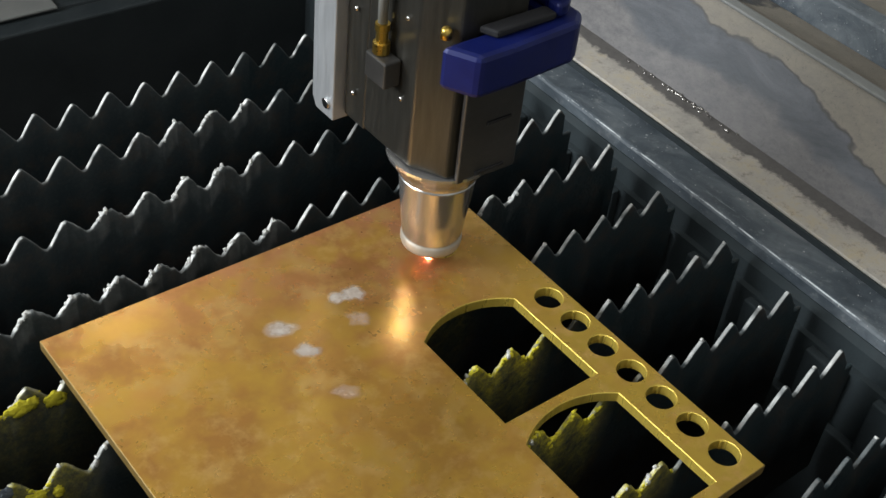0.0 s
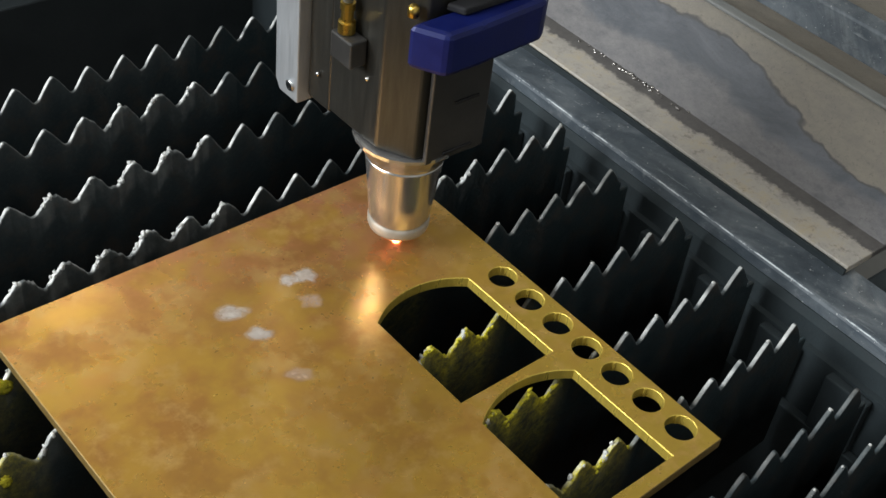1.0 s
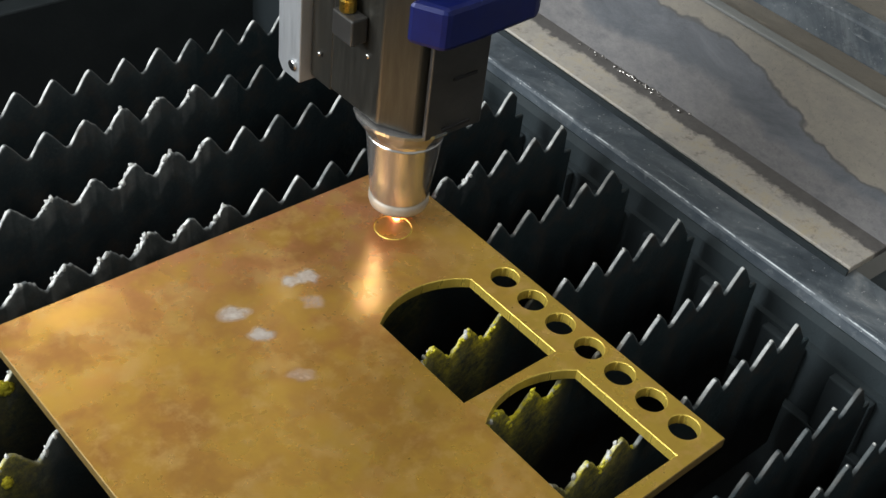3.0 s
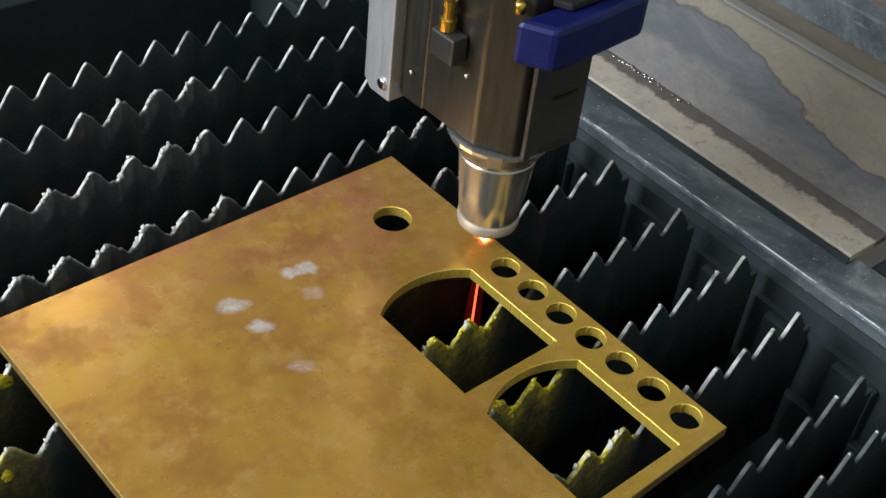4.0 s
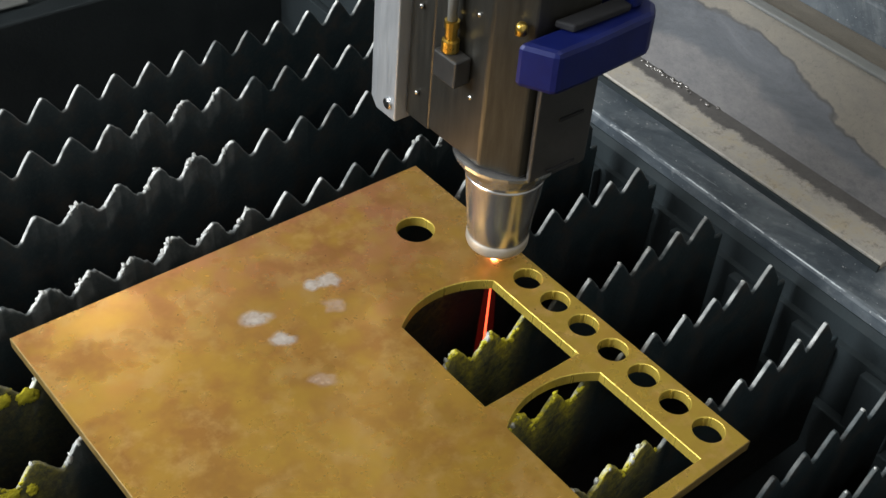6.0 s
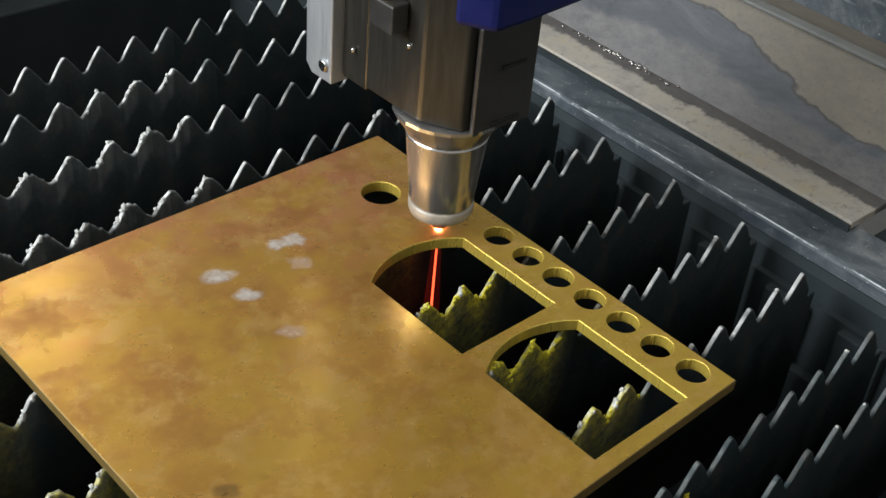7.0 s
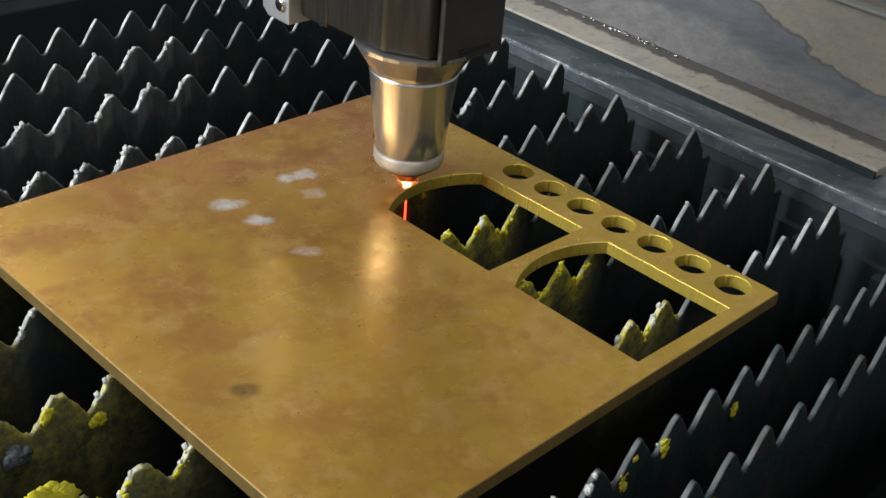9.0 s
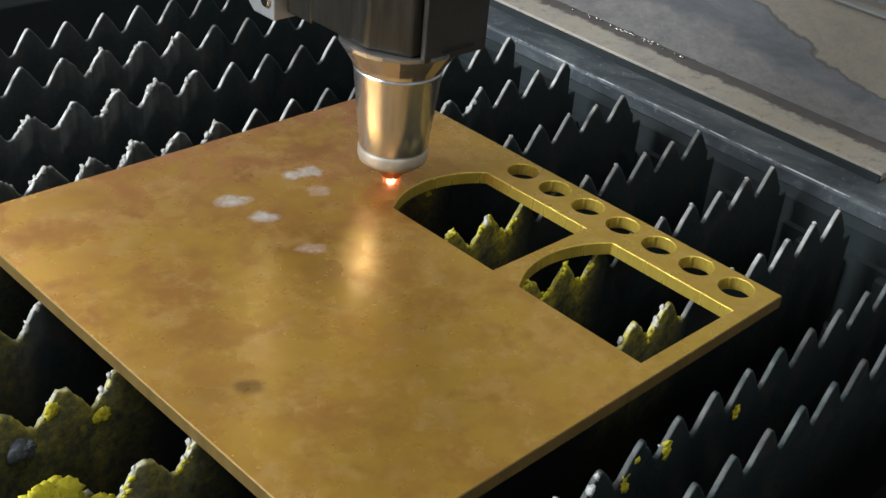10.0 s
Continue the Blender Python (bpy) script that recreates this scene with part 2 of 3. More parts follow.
TRAY = plain("burnt_brown_tray", (0.085, 0.048, 0.032), (0.045, 0.036, 0.032), 0.8, 0.0, 30, 0.5)
BAR = plain("rusty_red_bar", (0.28, 0.11, 0.065), (0.16, 0.08, 0.055), 0.75, 0.1, 50, 0.6)
TAPE = plain("dull_grey_ledge", (0.15, 0.155, 0.15), (0.19, 0.19, 0.18), 0.6, 0.1, 50, 0.3)
WALLP = plain("workshop_wall_paint", (0.50, 0.50, 0.49), (0.58, 0.58, 0.56), 0.8, 0.0, 3, 0.1)
FLOORM = plain("workshop_concrete", (0.12, 0.118, 0.11), (0.17, 0.165, 0.155), 0.7, 0.0, 4, 0.2)
FLASH = glow("white_hot_cut", (1.0, 0.50, 0.50), 130.0)
STREAM = glow("red_hot_stream", (1.0, 0.085, 0.03), 3.0)


# Faint glowing shell standing in for the red bloom around the stream.
def glow_shell():
    n = Nodes("red_stream_glow")
    clear, shine, mixer = (n.t.nodes.new(k) for k in ("ShaderNodeBsdfTransparent", "ShaderNodeEmission", "ShaderNodeMixShader"))
    shine.inputs["Color"].default_value, shine.inputs["Strength"].default_value = (1.0, 0.04, 0.02, 1), 1.0
    n.link(n.span(n.noise(120, 4, 0.6, (1, 1, 0.2)), 0.3, 0.7, 0.006, 0.022), mixer.inputs[0])
    n.link(clear.outputs[0], mixer.inputs[1])
    n.link(shine.outputs[0], mixer.inputs[2])
    n.link(mixer.outputs[0], n.t.nodes["Material Output"].inputs["Surface"])
    return n.m


GLOW_SHELL = glow_shell()

# ---------------------------------------------------------------- mesh helpers


def mesh_from(name, bm, material, smooth=False):
    me = bpy.data.meshes.new(name)
    bm.to_mesh(me)
    bm.free()
    for m in material if isinstance(material, (list, tuple)) else [material]:
        me.materials.append(m)
    if smooth:
        me.shade_smooth()
    return me


def part(name, bm, material, parent=None, label="", smooth=False):
    ob = new(name, mesh_from(name, bm, material, smooth))
    if parent is not None:
        ob.parent = parent
    if label:
        ob["label"] = label
    return ob


def box(x0, x1, y0, y1, z0, z1, bevel=0.0, bm=None):
    own = bmesh.new()
    bmesh.ops.create_cube(own, size=1)
    bmesh.ops.scale(own, verts=own.verts, vec=(x1 - x0, y1 - y0, z1 - z0))
    bmesh.ops.translate(own, verts=own.verts, vec=((x0 + x1) / 2, (y0 + y1) / 2, (z0 + z1) / 2))
    if bevel:
        bmesh.ops.bevel(own, geom=own.edges[:], offset=bevel, segments=2, affect="EDGES", profile=0.5)
    if bm is None:
        return own
    me = bpy.data.meshes.new("tmp")
    own.to_mesh(me)
    own.free()
    bm.from_mesh(me)
    bpy.data.meshes.remove(me)
    return bm


def prism(points, z0, z1, bevel=0.0):
    """A prism over a polygon in x, y."""
    bm = bmesh.new()
    f = bm.faces.new([bm.verts.new((x, y, z0)) for x, y in points])
    out = bmesh.ops.extrude_face_region(bm, geom=[f])
    bmesh.ops.translate(bm, verts=[v for v in out["geom"] if isinstance(v, bmesh.types.BMVert)], vec=(0, 0, z1 - z0))
    bmesh.ops.recalc_face_normals(bm, faces=bm.faces[:])
    if bevel:
        bmesh.ops.bevel(bm, geom=bm.edges[:], offset=bevel, segments=2, affect="EDGES", profile=0.5)
    return bm


def sweep_y(profile, y0, y1, bevel=0.0):
    """A polygon in x, z carried along y."""
    bm = bmesh.new()
    f = bm.faces.new([bm.verts.new((x, y0, z)) for x, z in profile])
    out = bmesh.ops.extrude_face_region(bm, geom=[f])
    bmesh.ops.translate(bm, verts=[v for v in out["geom"] if isinstance(v, bmesh.types.BMVert)], vec=(0, y1 - y0, 0))
    bmesh.ops.recalc_face_normals(bm, faces=bm.faces[:])
    if bevel:
        bmesh.ops.bevel(bm, geom=bm.edges[:], offset=bevel, segments=2, affect="EDGES", profile=0.5)
    return bm


def turned(profile, steps=48, cx=0.0, cy=0.0, bm=None):
    """A body of revolution about an upright axis, from (radius, z) pairs."""
    bm = bm or bmesh.new()
    rings = []
    for r, z in profile:
        rings.append([bm.verts.new((cx + r * math.cos(2 * math.pi * k / steps), cy + r * math.sin(2 * math.pi * k / steps), z)) for k in range(steps)])
    for a, b in zip(rings, rings[1:]):
        for k in range(steps):
            bm.faces.new((a[k], a[(k + 1) % steps], b[(k + 1) % steps], b[k]))
    bm.faces.new(rings[0][::-1])
    bm.faces.new(rings[-1])
    bmesh.ops.recalc_face_normals(bm, faces=bm.faces[:])
    return bm


def tube(path, radius, steps=10):
    """A round tube along a list of places."""
    bm = bmesh.new()
    rings = []
    pts = [Vector(p) for p in path]
    for i, p in enumerate(pts):
        d = (pts[min(i + 1, len(pts) - 1)] - pts[max(i - 1, 0)]).normalized()
        u = d.orthogonal().normalized()
        v = d.cross(u)
        if rings:
            u = (last_u - d * last_u.dot(d)).normalized()
            v = d.cross(u)
        last_u = u
        rings.append([bm.verts.new(p + radius * (math.cos(2 * math.pi * k / steps) * u + math.sin(2 * math.pi * k / steps) * v)) for k in range(steps)])
    for a, b in zip(rings, rings[1:]):
        for k in range(steps):
            bm.faces.new((a[k], a[(k + 1) % steps], b[(k + 1) % steps], b[k]))
    bm.faces.new(rings[0][::-1])
    bm.faces.new(rings[-1])
    bmesh.ops.recalc_face_normals(bm, faces=bm.faces[:])
    return bm


def thing(name, x=0.0, y=0.0, z=0.0):
    ob = new(name)
    ob.location = (x, y, z)
    return ob


rng = random.Random(7)


def lump(bm, c, r, seed, squash=(1, 1, 1), fine=1):
    """An uneven grain of slag."""
    ico = bmesh.ops.create_icosphere(bm, subdivisions=fine, radius=1)
    for v in ico["verts"]:
        k = 1 + 0.75 * noise.noise(v.co * 1.7 + Vector((seed, seed * 0.37, 0)))
        v.co = Vector((v.co.x * squash[0] * r * k + c[0], v.co.y * squash[1] * r * k + c[1], v.co.z * squash[2] * r * k + c[2]))


# ---------------------------------------------------------------- hall
HX, HY, HZ0, HZ1 = 3.0, 3.0, -0.9, 3.2


def hall():
    tagged(part("floor", box(-HX - 0.2, HX + 0.2, -HY - 0.2, HY + 0.2, HZ0 - 0.1, HZ0), FLOORM), "grey concrete workshop floor", "floor", kind="structure")
    tagged(part("ceiling", box(-HX - 0.2, HX + 0.2, -HY - 0.2, HY + 0.2, HZ1, HZ1 + 0.1), WALLP), "plain grey workshop ceiling", "ceiling", kind="structure")
    tagged(part("wall_south", box(-HX - 0.2, HX + 0.2, -HY - 0.2, -HY, HZ0, HZ1), WALLP), "plain grey workshop wall", "wall", kind="structure")
    tagged(part("wall_east", box(HX, HX + 0.2, -HY, HY, HZ0, HZ1), WALLP), "plain grey workshop wall", "wall", kind="structure")
    bm = bmesh.new()
    for x0, x1, z0, z1 in ((-HX - 0.2, 0.70, HZ0, HZ1), (1.14, HX + 0.2, HZ0, HZ1), (0.70, 1.14, HZ0, 2.15), (0.70, 1.14, 3.05, HZ1)):
        box(x0, x1, HY, HY + 0.2, z0, z1, bm=bm)
    tagged(part("wall_north", bm, WALLP), "grey workshop wall with a window opening", "wall", kind="structure")
    bm = bmesh.new()
    for y0, y1, z0, z1 in ((-HY, -0.2, HZ0, HZ1), (2.3, HY, HZ0, HZ1), (-0.2, 2.3, HZ0, 0.95), (-0.2, 2.3, 2.4, HZ1)):
        box(-HX - 0.2, -HX, y0, y1, z0, z1, bm=bm)
    tagged(part("wall_west", bm, WALLP), "grey workshop wall with a window opening", "wall", kind="structure")

    # Unseen fitting, added to go with the overhead fill light.
    lamp = tagged(part("unseen_fill_fitting", box(-2.15, 0.35, -1.6, -1.0, 3.10, 3.19, 0.01), WALLP), "unseen long white ceiling fitting added for the overhead fill", "ceiling lamp")
    return lamp


hall()

# ---------------------------------------------------------------- machine bed
FRAME_Y0, FRAME_Y1 = -0.75, 0.62


def bed_frame():
    root = tagged(thing("bed_frame", 0, 0, -0.3), "dark painted steel cutting bed frame with worn rails", "machine frame")
    up = 0.3

    def add(name, bm, m, label="", smooth=False):
        bmesh.ops.translate(bm, verts=bm.verts, vec=(0, 0, up))
        ob = part(name, bm, m, root, label, smooth)
        ob.location.z = 0
        return ob

    # side rail: flat top, rounded inner lip, wall down to the tray
    prof = [(0.190, -0.024), (0.1505, -0.0212), (0.1488, -0.0218), (0.1478, -0.0232), (0.1478, -0.0300), (0.190, -0.0300)]
    add("side_rail", sweep_y(prof, FRAME_Y0, FRAME_Y1), RAIL, "dark blue-grey rail with chipped paint")
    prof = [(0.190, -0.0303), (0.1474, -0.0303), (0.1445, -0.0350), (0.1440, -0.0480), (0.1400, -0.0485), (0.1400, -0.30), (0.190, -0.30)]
    add("rail_web", sweep_y(prof, FRAME_Y0, FRAME_Y1), NEAR_BLACK, "near-black inner side of the rail")
    # slotted holder in front of the rail, a notch for every slat
    y = 0.21
    while y > -0.55:
        add("slot_plate", box(0.1330, 0.1396, y - 0.036, y - 0.008, -0.090, -0.050, 0.0012), NEAR_BLACK)
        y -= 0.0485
    add("slot_backing", box(0.1330, 0.1396, FRAME_Y0, FRAME_Y1, -0.30, -0.0905, 0.001), NEAR_BLACK)
    # light ledge, welded to the sloping cover
    add("ledge_plate", box(0.181, 0.222, -0.201, FRAME_Y1, -0.0225, -0.0175, 0.0008), MUD, "mud-stained flat steel ledge")
    # Dark strip before the ledge's edge, standing in for the overhang's shadow.
    add("ledge_shadow_strip", box(0.1785, 0.1805, -0.201, FRAME_Y1, -0.0232, -0.0190), DARK, "dark strip standing in for the shadow under the ledge")
    prof = [(0.2165, -0.0172), (0.2215, -0.0172), (0.2645, 0.030), (0.2645, 0.034), (0.2595, 0.034)]
    add("sloping_cover", sweep_y(prof, -0.201, FRAME_Y1), COVER, "greasy zinc cover with a tan tide mark")
    add("cover_edge", box(0.2575, 0.2665, -0.201, FRAME_Y1, 0.0345, 0.0370, 0.0009), TAPE, "pale worn top edge")
    add("top_flange", box(0.267, 0.302, -0.201, FRAME_Y1, 0.022, 0.0285, 0.001), COVER)
    add("guide_wall", box(0.3025, 0.32, -0.201, FRAME_Y1, 0.0, 0.052, 0.002), RAIL)
    add("guide_top", box(0.3205, 0.52, -0.201, FRAME_Y1, 0.03, 0.047, 0.002), COVER)
    add("end_block", box(0.1845, 0.52, FRAME_Y0, -0.206, -0.30, -0.030, 0.003), DARK, "black end block below the cover")
    # dribbled weld along the foot of the cover
    bm = bmesh.new()
    yy = 0.060
    while yy > -0.045:
        r = rng.uniform(0.0005, 0.0016)
        lump(bm, (0.2150 + rng.uniform(-0.0030, 0.0016), yy, -0.0170), r, yy * 90, (1, 1.5, 0.8))
        yy -= rng.uniform(0.0012, 0.005) * (0.7 if -0.02 < yy < 0.03 else 2.2)
    add("weld_bead", bm, plain("oily_weld_bead", (0.30, 0.28, 0.26), (0.5, 0.48, 0.46), 0.10, 0.8, 300, 0.3), "oily bubbled weld bead", True)["kind"] = "stuff"
    # back of the bed
    add("back_wall", box(-0.9, 0.135, 0.365, 0.385, -0.30, -0.0655, 0.002), DARK)
    add("back_ledge", box(-0.9, 0.135, 0.3855, 0.46, -0.30, -0.064, 0.003), DARK)
    # Paler sheet standing in for the lit stretch of the back ledge.
    add("lit_ledge_patch", box(-0.9, -0.078, 0.382, 0.452, -0.0635, -0.061, 0.001), TAPE, "dull grey sheet standing in for the lit part of the ledge")
    add("back_panel", box(-0.9, 0.135, 0.4605, 0.48, -0.30, 0.16, 0.003), RUST, "rust-brown back panel")
    add("front_wall", box(-0.9, 0.135, -0.75, -0.73, -0.30, -0.06, 0.002), DARK)
    add("left_wall", box(-0.92, -0.9005, -0.75, 0.48, -0.30, -0.06, 0.002), DARK)
    add("tray", box(-0.9, 0.135, -0.73, 0.365, -0.30, -0.29, 0.001), TRAY, "burnt brown debris tray")
    add("cabinet", box(-0.92, 0.52, FRAME_Y0, FRAME_Y1, -0.90, -0.3003, 0.004), DARK, "dark steel machine base")
    root.matrix_world = Matrix.Translation((0.18, -0.07, -0.3)) @ Matrix.Rotation(radians(-1.4), 4, "Z") @ Matrix.Translation((-0.18, 0.07, 0))
    return root


bed_frame()


def support_bar(x):
    """Upright bar under the slats, pierced by round holes."""
    bm = bmesh.new()
    y, step = -0.73, 0.92 / 15
    z0, z1, half = -0.20, -0.112, 0.002
    n = 20
    for k in range(15):
        cy, cz, r = y + step * (k + 0.5), (z0 + z1) / 2, 0.024
        inner = [(cy + r * math.cos(2 * math.pi * a / n), cz + r * math.sin(2 * math.pi * a / n)) for a in range(n)]
        outer = []
        for a in range(n):
            c, s = math.cos(2 * math.pi * a / n), math.sin(2 * math.pi * a / n)
            q = min(step / 2 / max(abs(c), 1e-6), (z1 - z0) / 2 / max(abs(s), 1e-6))
            outer.append((cy + q * c, cz + q * s))
        for side in (-half, half):
            vi = [bm.verts.new((side, *p)) for p in inner]
            vo = [bm.verts.new((side, *p)) for p in outer]
            for a in range(n):
                bm.faces.new((vi[a], vi[(a + 1) % n], vo[(a + 1) % n], vo[a]))
        for a in range(n):
            bm.faces.new([bm.verts.new(p) for p in ((-half, *inner[a]), (half, *inner[a]), (half, *inner[(a + 1) % n]), (-half, *inner[(a + 1) % n]))])
    bmesh.ops.remove_doubles(bm, verts=bm.verts[:], dist=1e-6)
    bmesh.ops.recalc_face_normals(bm, faces=bm.faces[:])
    ob = part("support_bar", bm, BAR)
    ob.location = (x, 0, 0)
    return tagged(ob, "rust-red steel bar with round holes under the slats", "support bar", "bars under the slats")


for bar_x in (-0.62, -0.33, -0.03):
    support_bar(bar_x)

# ---------------------------------------------------------------- slats
X0, X1, TOOTH = -0.62, 0.1235, 0.0155
PL, PT = 0.2500, 0.0062
WINDOWS = ((-0.0859, -0.0268, -0.1635, -0.1000, 0.0105), (-0.0859, -0.0268, -0.2435, -0.1790, 0.0100))


def fade(x, p, q, soft):
    """1 inside the stretch p to q, falling to 0 at its ends."""
    return max(0.0, min(1.0, (x - p) / soft, (q - x) / soft))


def slat(y, tip, pitch, slope=0.0, worn=(), dust=(), low=0.0, seed=0, thick=0.0023, end=X1, edge_light=1.0, left=None):
    """A toothed slat along x. worn: stretches (x0, x1, how much); dust: stretches with yellow powder and dross."""
    step = pitch / 22
    count = int((end + 0.008 - X0) / step) + 1
    bm = bmesh.new()
    layer_b = bm.verts.layers.float.new("edge_light_wear")
    layer_d = bm.verts.layers.float.new("dust")
    depth = (0.0, 0.0007, 0.0024, 0.0055, 0.009, 0.013, 0.018, 0.026, 0.05)
    last = None
    crust, spatter = bmesh.new(), bmesh.new()
    crumbs = 0
    for i in range(count):
        x = X0 + i * step
        k = (x - (left if left and x < -0.16 else tip)) / pitch
        near = round(k)
        d = abs(k - near) * 2
        rnd = random.Random(seed * 1000 + near)
        w = max([a * fade(x, p, q, 0.012) for p, q, a in worn], default=0.0)
        u = max([a * fade(x, p, q, 0.018) for p, q, a in dust], default=0.0)
        cut = low + rnd.uniform(0, 0.0010) + w * rnd.uniform(-0.0012, 0.0018)
        blunt = 0.08 + 0.07 * rnd.random() + 0.30 * w * rnd.random()
        e = min(1.0, d / 0.93)
        g = (math.sqrt(e * e + blunt * blunt) - blunt) / (math.sqrt(1 + blunt * blunt) - blunt)
        g = g - 0.03 * math.sin(math.pi * e) - 0.05 * (max(0.0, e - 0.8) / 0.2) ** 2
        g *= 1 - 0.28 * w * (0.4 + 0.6 * rnd.random())
        h = -0.0043 - cut - (TOOTH - cut * 0.5) * g
        h += (0.0004 + 0.0016 * w) * noise.noise(Vector((x * 420, seed * 3.1, 0))) + 0.0010 * w * noise.noise(Vector((x * 900, seed, 4)))
        yo = slope * x + 0.0006 * noise.noise(Vector((x * 9, seed, 2)))
        side = 1 if k > near else -1
        if x > end:
            h = -0.0043 - TOOTH - 0.007
        # teeth under the sheet carry it; those in its windows stand free
        inside = any(p + 0.001 < x < q - 0.001 and low_y + 0.002 < y < high_y for p, q, low_y, high_y, _ in WINDOWS)
        if -0.245 < x < 0.0015 and -0.257 < y < 0.003 and not inside:
            h = min(h, -PT - 0.0001)
        row = []
        for s in (-1, 1):
            col = []
            for j, dz in enumerate(depth):
                z = h - dz if j < 8 else -0.112
                half = thick / 2 * (0.72 if j == 0 else 1.0)
                if j and w and j < 8:
                    lumpy = noise.noise(Vector((x * 230, z * 230, seed * 2 + s))) + 0.5 * noise.noise(Vector((x * 560, z * 560, seed + s)))
                    half += w * 0.0015 * max(-0.15, lumpy) * (1.0, 1.0, 1.0, 1.0, 0.85, 0.6, 0.35, 0.15)[j]
                v = bm.verts.new((x, yo + s * half, z))
                # Side light painted on left edges, less under the holes, plus pale wear.
                lit_scuff = ((0.72 if x < 0 or d < 0.12 else 0.66) if side < 0 and d < 0.85 else 0.10) * (0.62 + 0.75 * noise.noise(Vector((x * 240, seed, 9)))) + 0.5 * w * max(0, noise.noise(Vector((x * 160, z * 160, seed))))
                v[layer_b] = 0.0 if x > end else min(1.0, lit_scuff * edge_light * (0.35 if -0.03 < x < 0.003 else 1.0) * (1.35 if j == 0 else 0.30 if j == 1 else 0.16 * w if j < 6 else 0.0) + (0.060 * (1 - j / 8) * (0.6 + 0.4 * w) if x < -0.02 and edge_light > 0.6 else 0.0))
                v[layer_d] = u * (0.55 if x < -0.2 else 1.0) * ((1.9, 1.7, 1.3, 1.0, 0.9, 0.8, 0.7, 0.5, 0.1) if x < -0.2 else (1.9, 1.6, 1.2, 0.95, 0.75, 0.55, 0.42, 0.3, 0.05))[j] * (0.8 if s < 0 else 0.5)
                col.append(v)
            row.append(col)
        if last:
            for j in range(len(depth) - 1):
                bm.faces.new((last[0][j], last[0][j + 1], row[0][j + 1], row[0][j]))
                bm.faces.new((last[1][j + 1], last[1][j], row[1][j], row[1][j + 1]))
            bm.faces.new((last[0][0], row[0][0], row[1][0], last[1][0]))
            bm.faces.new((last[0][-1], last[1][-1], row[1][-1], row[0][-1]))
        last = row
        clump = noise.noise(Vector((x * 95, seed * 1.7, 6)))
        if u > 0.25 and clump > (0.12 if x < -0.2 else -0.12) and (d > 0.45 if x < -0.2 else side < 0 or d > 0.7):
            for _ in range(1 + (u > 0.7)):
                lump(crust, (x + rng.uniform(-0.0005, 0.0005), yo - thick * 0.42 + rng.uniform(-0.0004, 0.0010), h + (0.0003 if x < -0.2 else 0.0007) - rng.random() ** 2 * 0.007 * (0.4 + clump)), rng.uniform(0.0004, 0.0012) * (0.8 + clump) * (1.0 if x < -0.2 else 1.35), i + seed, (1.1, 0.55, 1.2))
                crumbs += 1
        if w and side < 0 and d < 0.75 and rng.random() < 0.6 * w:
            lump(spatter, (x - 0.0002, yo + rng.uniform(-0.0012, 0.0012), h - rng.uniform(0.0002, 0.0012)), rng.uniform(0.0006, 0.0019), i * 2 + seed, (0.8, 0.9, 1.3))
        if 0.002 < x < end and d < 1.0 / 22 and rnd.random() < 0.6:
            lump(spatter, (x - 0.0003, yo, h + 0.0001), rng.uniform(0.0008, 0.0014), i + seed, (1, 1, 0.8))
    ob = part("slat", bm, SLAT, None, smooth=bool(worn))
    ob.location = (0, y, 0)
    label = "dark sooty saw-toothed steel support slat"
    if dust:
        label = "saw-toothed steel slat crusted with yellow dross"
    elif worn:
        label = "saw-toothed steel slat with burnt, spattered tips"
    tagged(ob, label, "slat", "slats of the cutting bed")
    if crumbs:
        tagged(part("dross_crust", crust, DROSS, ob, "lumpy yellow dross", True), kind="stuff")
    else:
        crust.free()
    if spatter.verts:
        tagged(part("spatter", spatter, BURR, ob, "pale beads of spatter", True), kind="stuff")
    else:
        spatter.free()
    return ob


slat(0.1835, 0.0015, 0.0240, 0.0, (), (), 0.0, 1)
slat(0.1335, -0.0005, 0.0243, -0.02, ((-0.13, -0.03, 0.7),), (), 0.0, 2)
slat(0.0820, 0.0012, 0.0243, 0.0, ((-0.20, -0.065, 0.9),), (), 0.0, 3)
slat(0.0258, -0.0002, 0.02365, 0.0, ((-0.40, -0.085, 1.0), (0.005, 0.05, 0.7)), (), 0.0, 4)
slat(-0.0200, 0.0010, 0.0236, 0.0, ((-0.45, -0.10, 0.6), (0.005, 0.06, 0.5)), ((-0.45, -0.22, 0.5),), 0.0008, 5)
slat(-0.0690, 0.1140, 0.0228, 0.0, ((-0.50, -0.22, 0.6),), ((-0.50, -0.245, 0.9), (-0.10, -0.02, 0.6)), 0.0022, 6, end=0.1255, edge_light=0.65, left=-0.2405)
slat(-0.1240, 0.1122, 0.0229, 0.0, ((-0.50, -0.22, 0.8), (-0.10, -0.03, 0.6)), ((-0.50, -0.22, 1.0), (-0.10, -0.018, 1.0)), 0.0010, 7, end=0.1240, edge_light=0.65, left=-0.2385)
slat(-0.1722, 0.1112, 0.0229, 0.0, ((-0.50, -0.22, 0.9), (-0.10, -0.05, 0.5)), ((-0.50, -0.22, 0.9), (-0.10, -0.02, 1.0)), 0.0012, 8, end=0.1225, edge_light=0.65, left=-0.2345)
slat(-0.2190, 0.0999, 0.0226, 0.008, ((-0.50, -0.2, 0.7), (-0.10, -0.03, 0.7)), ((-0.30, -0.2, 0.6), (-0.085, -0.02, 0.8)), 0.0015, 9, end=0.1110, edge_light=0.8)
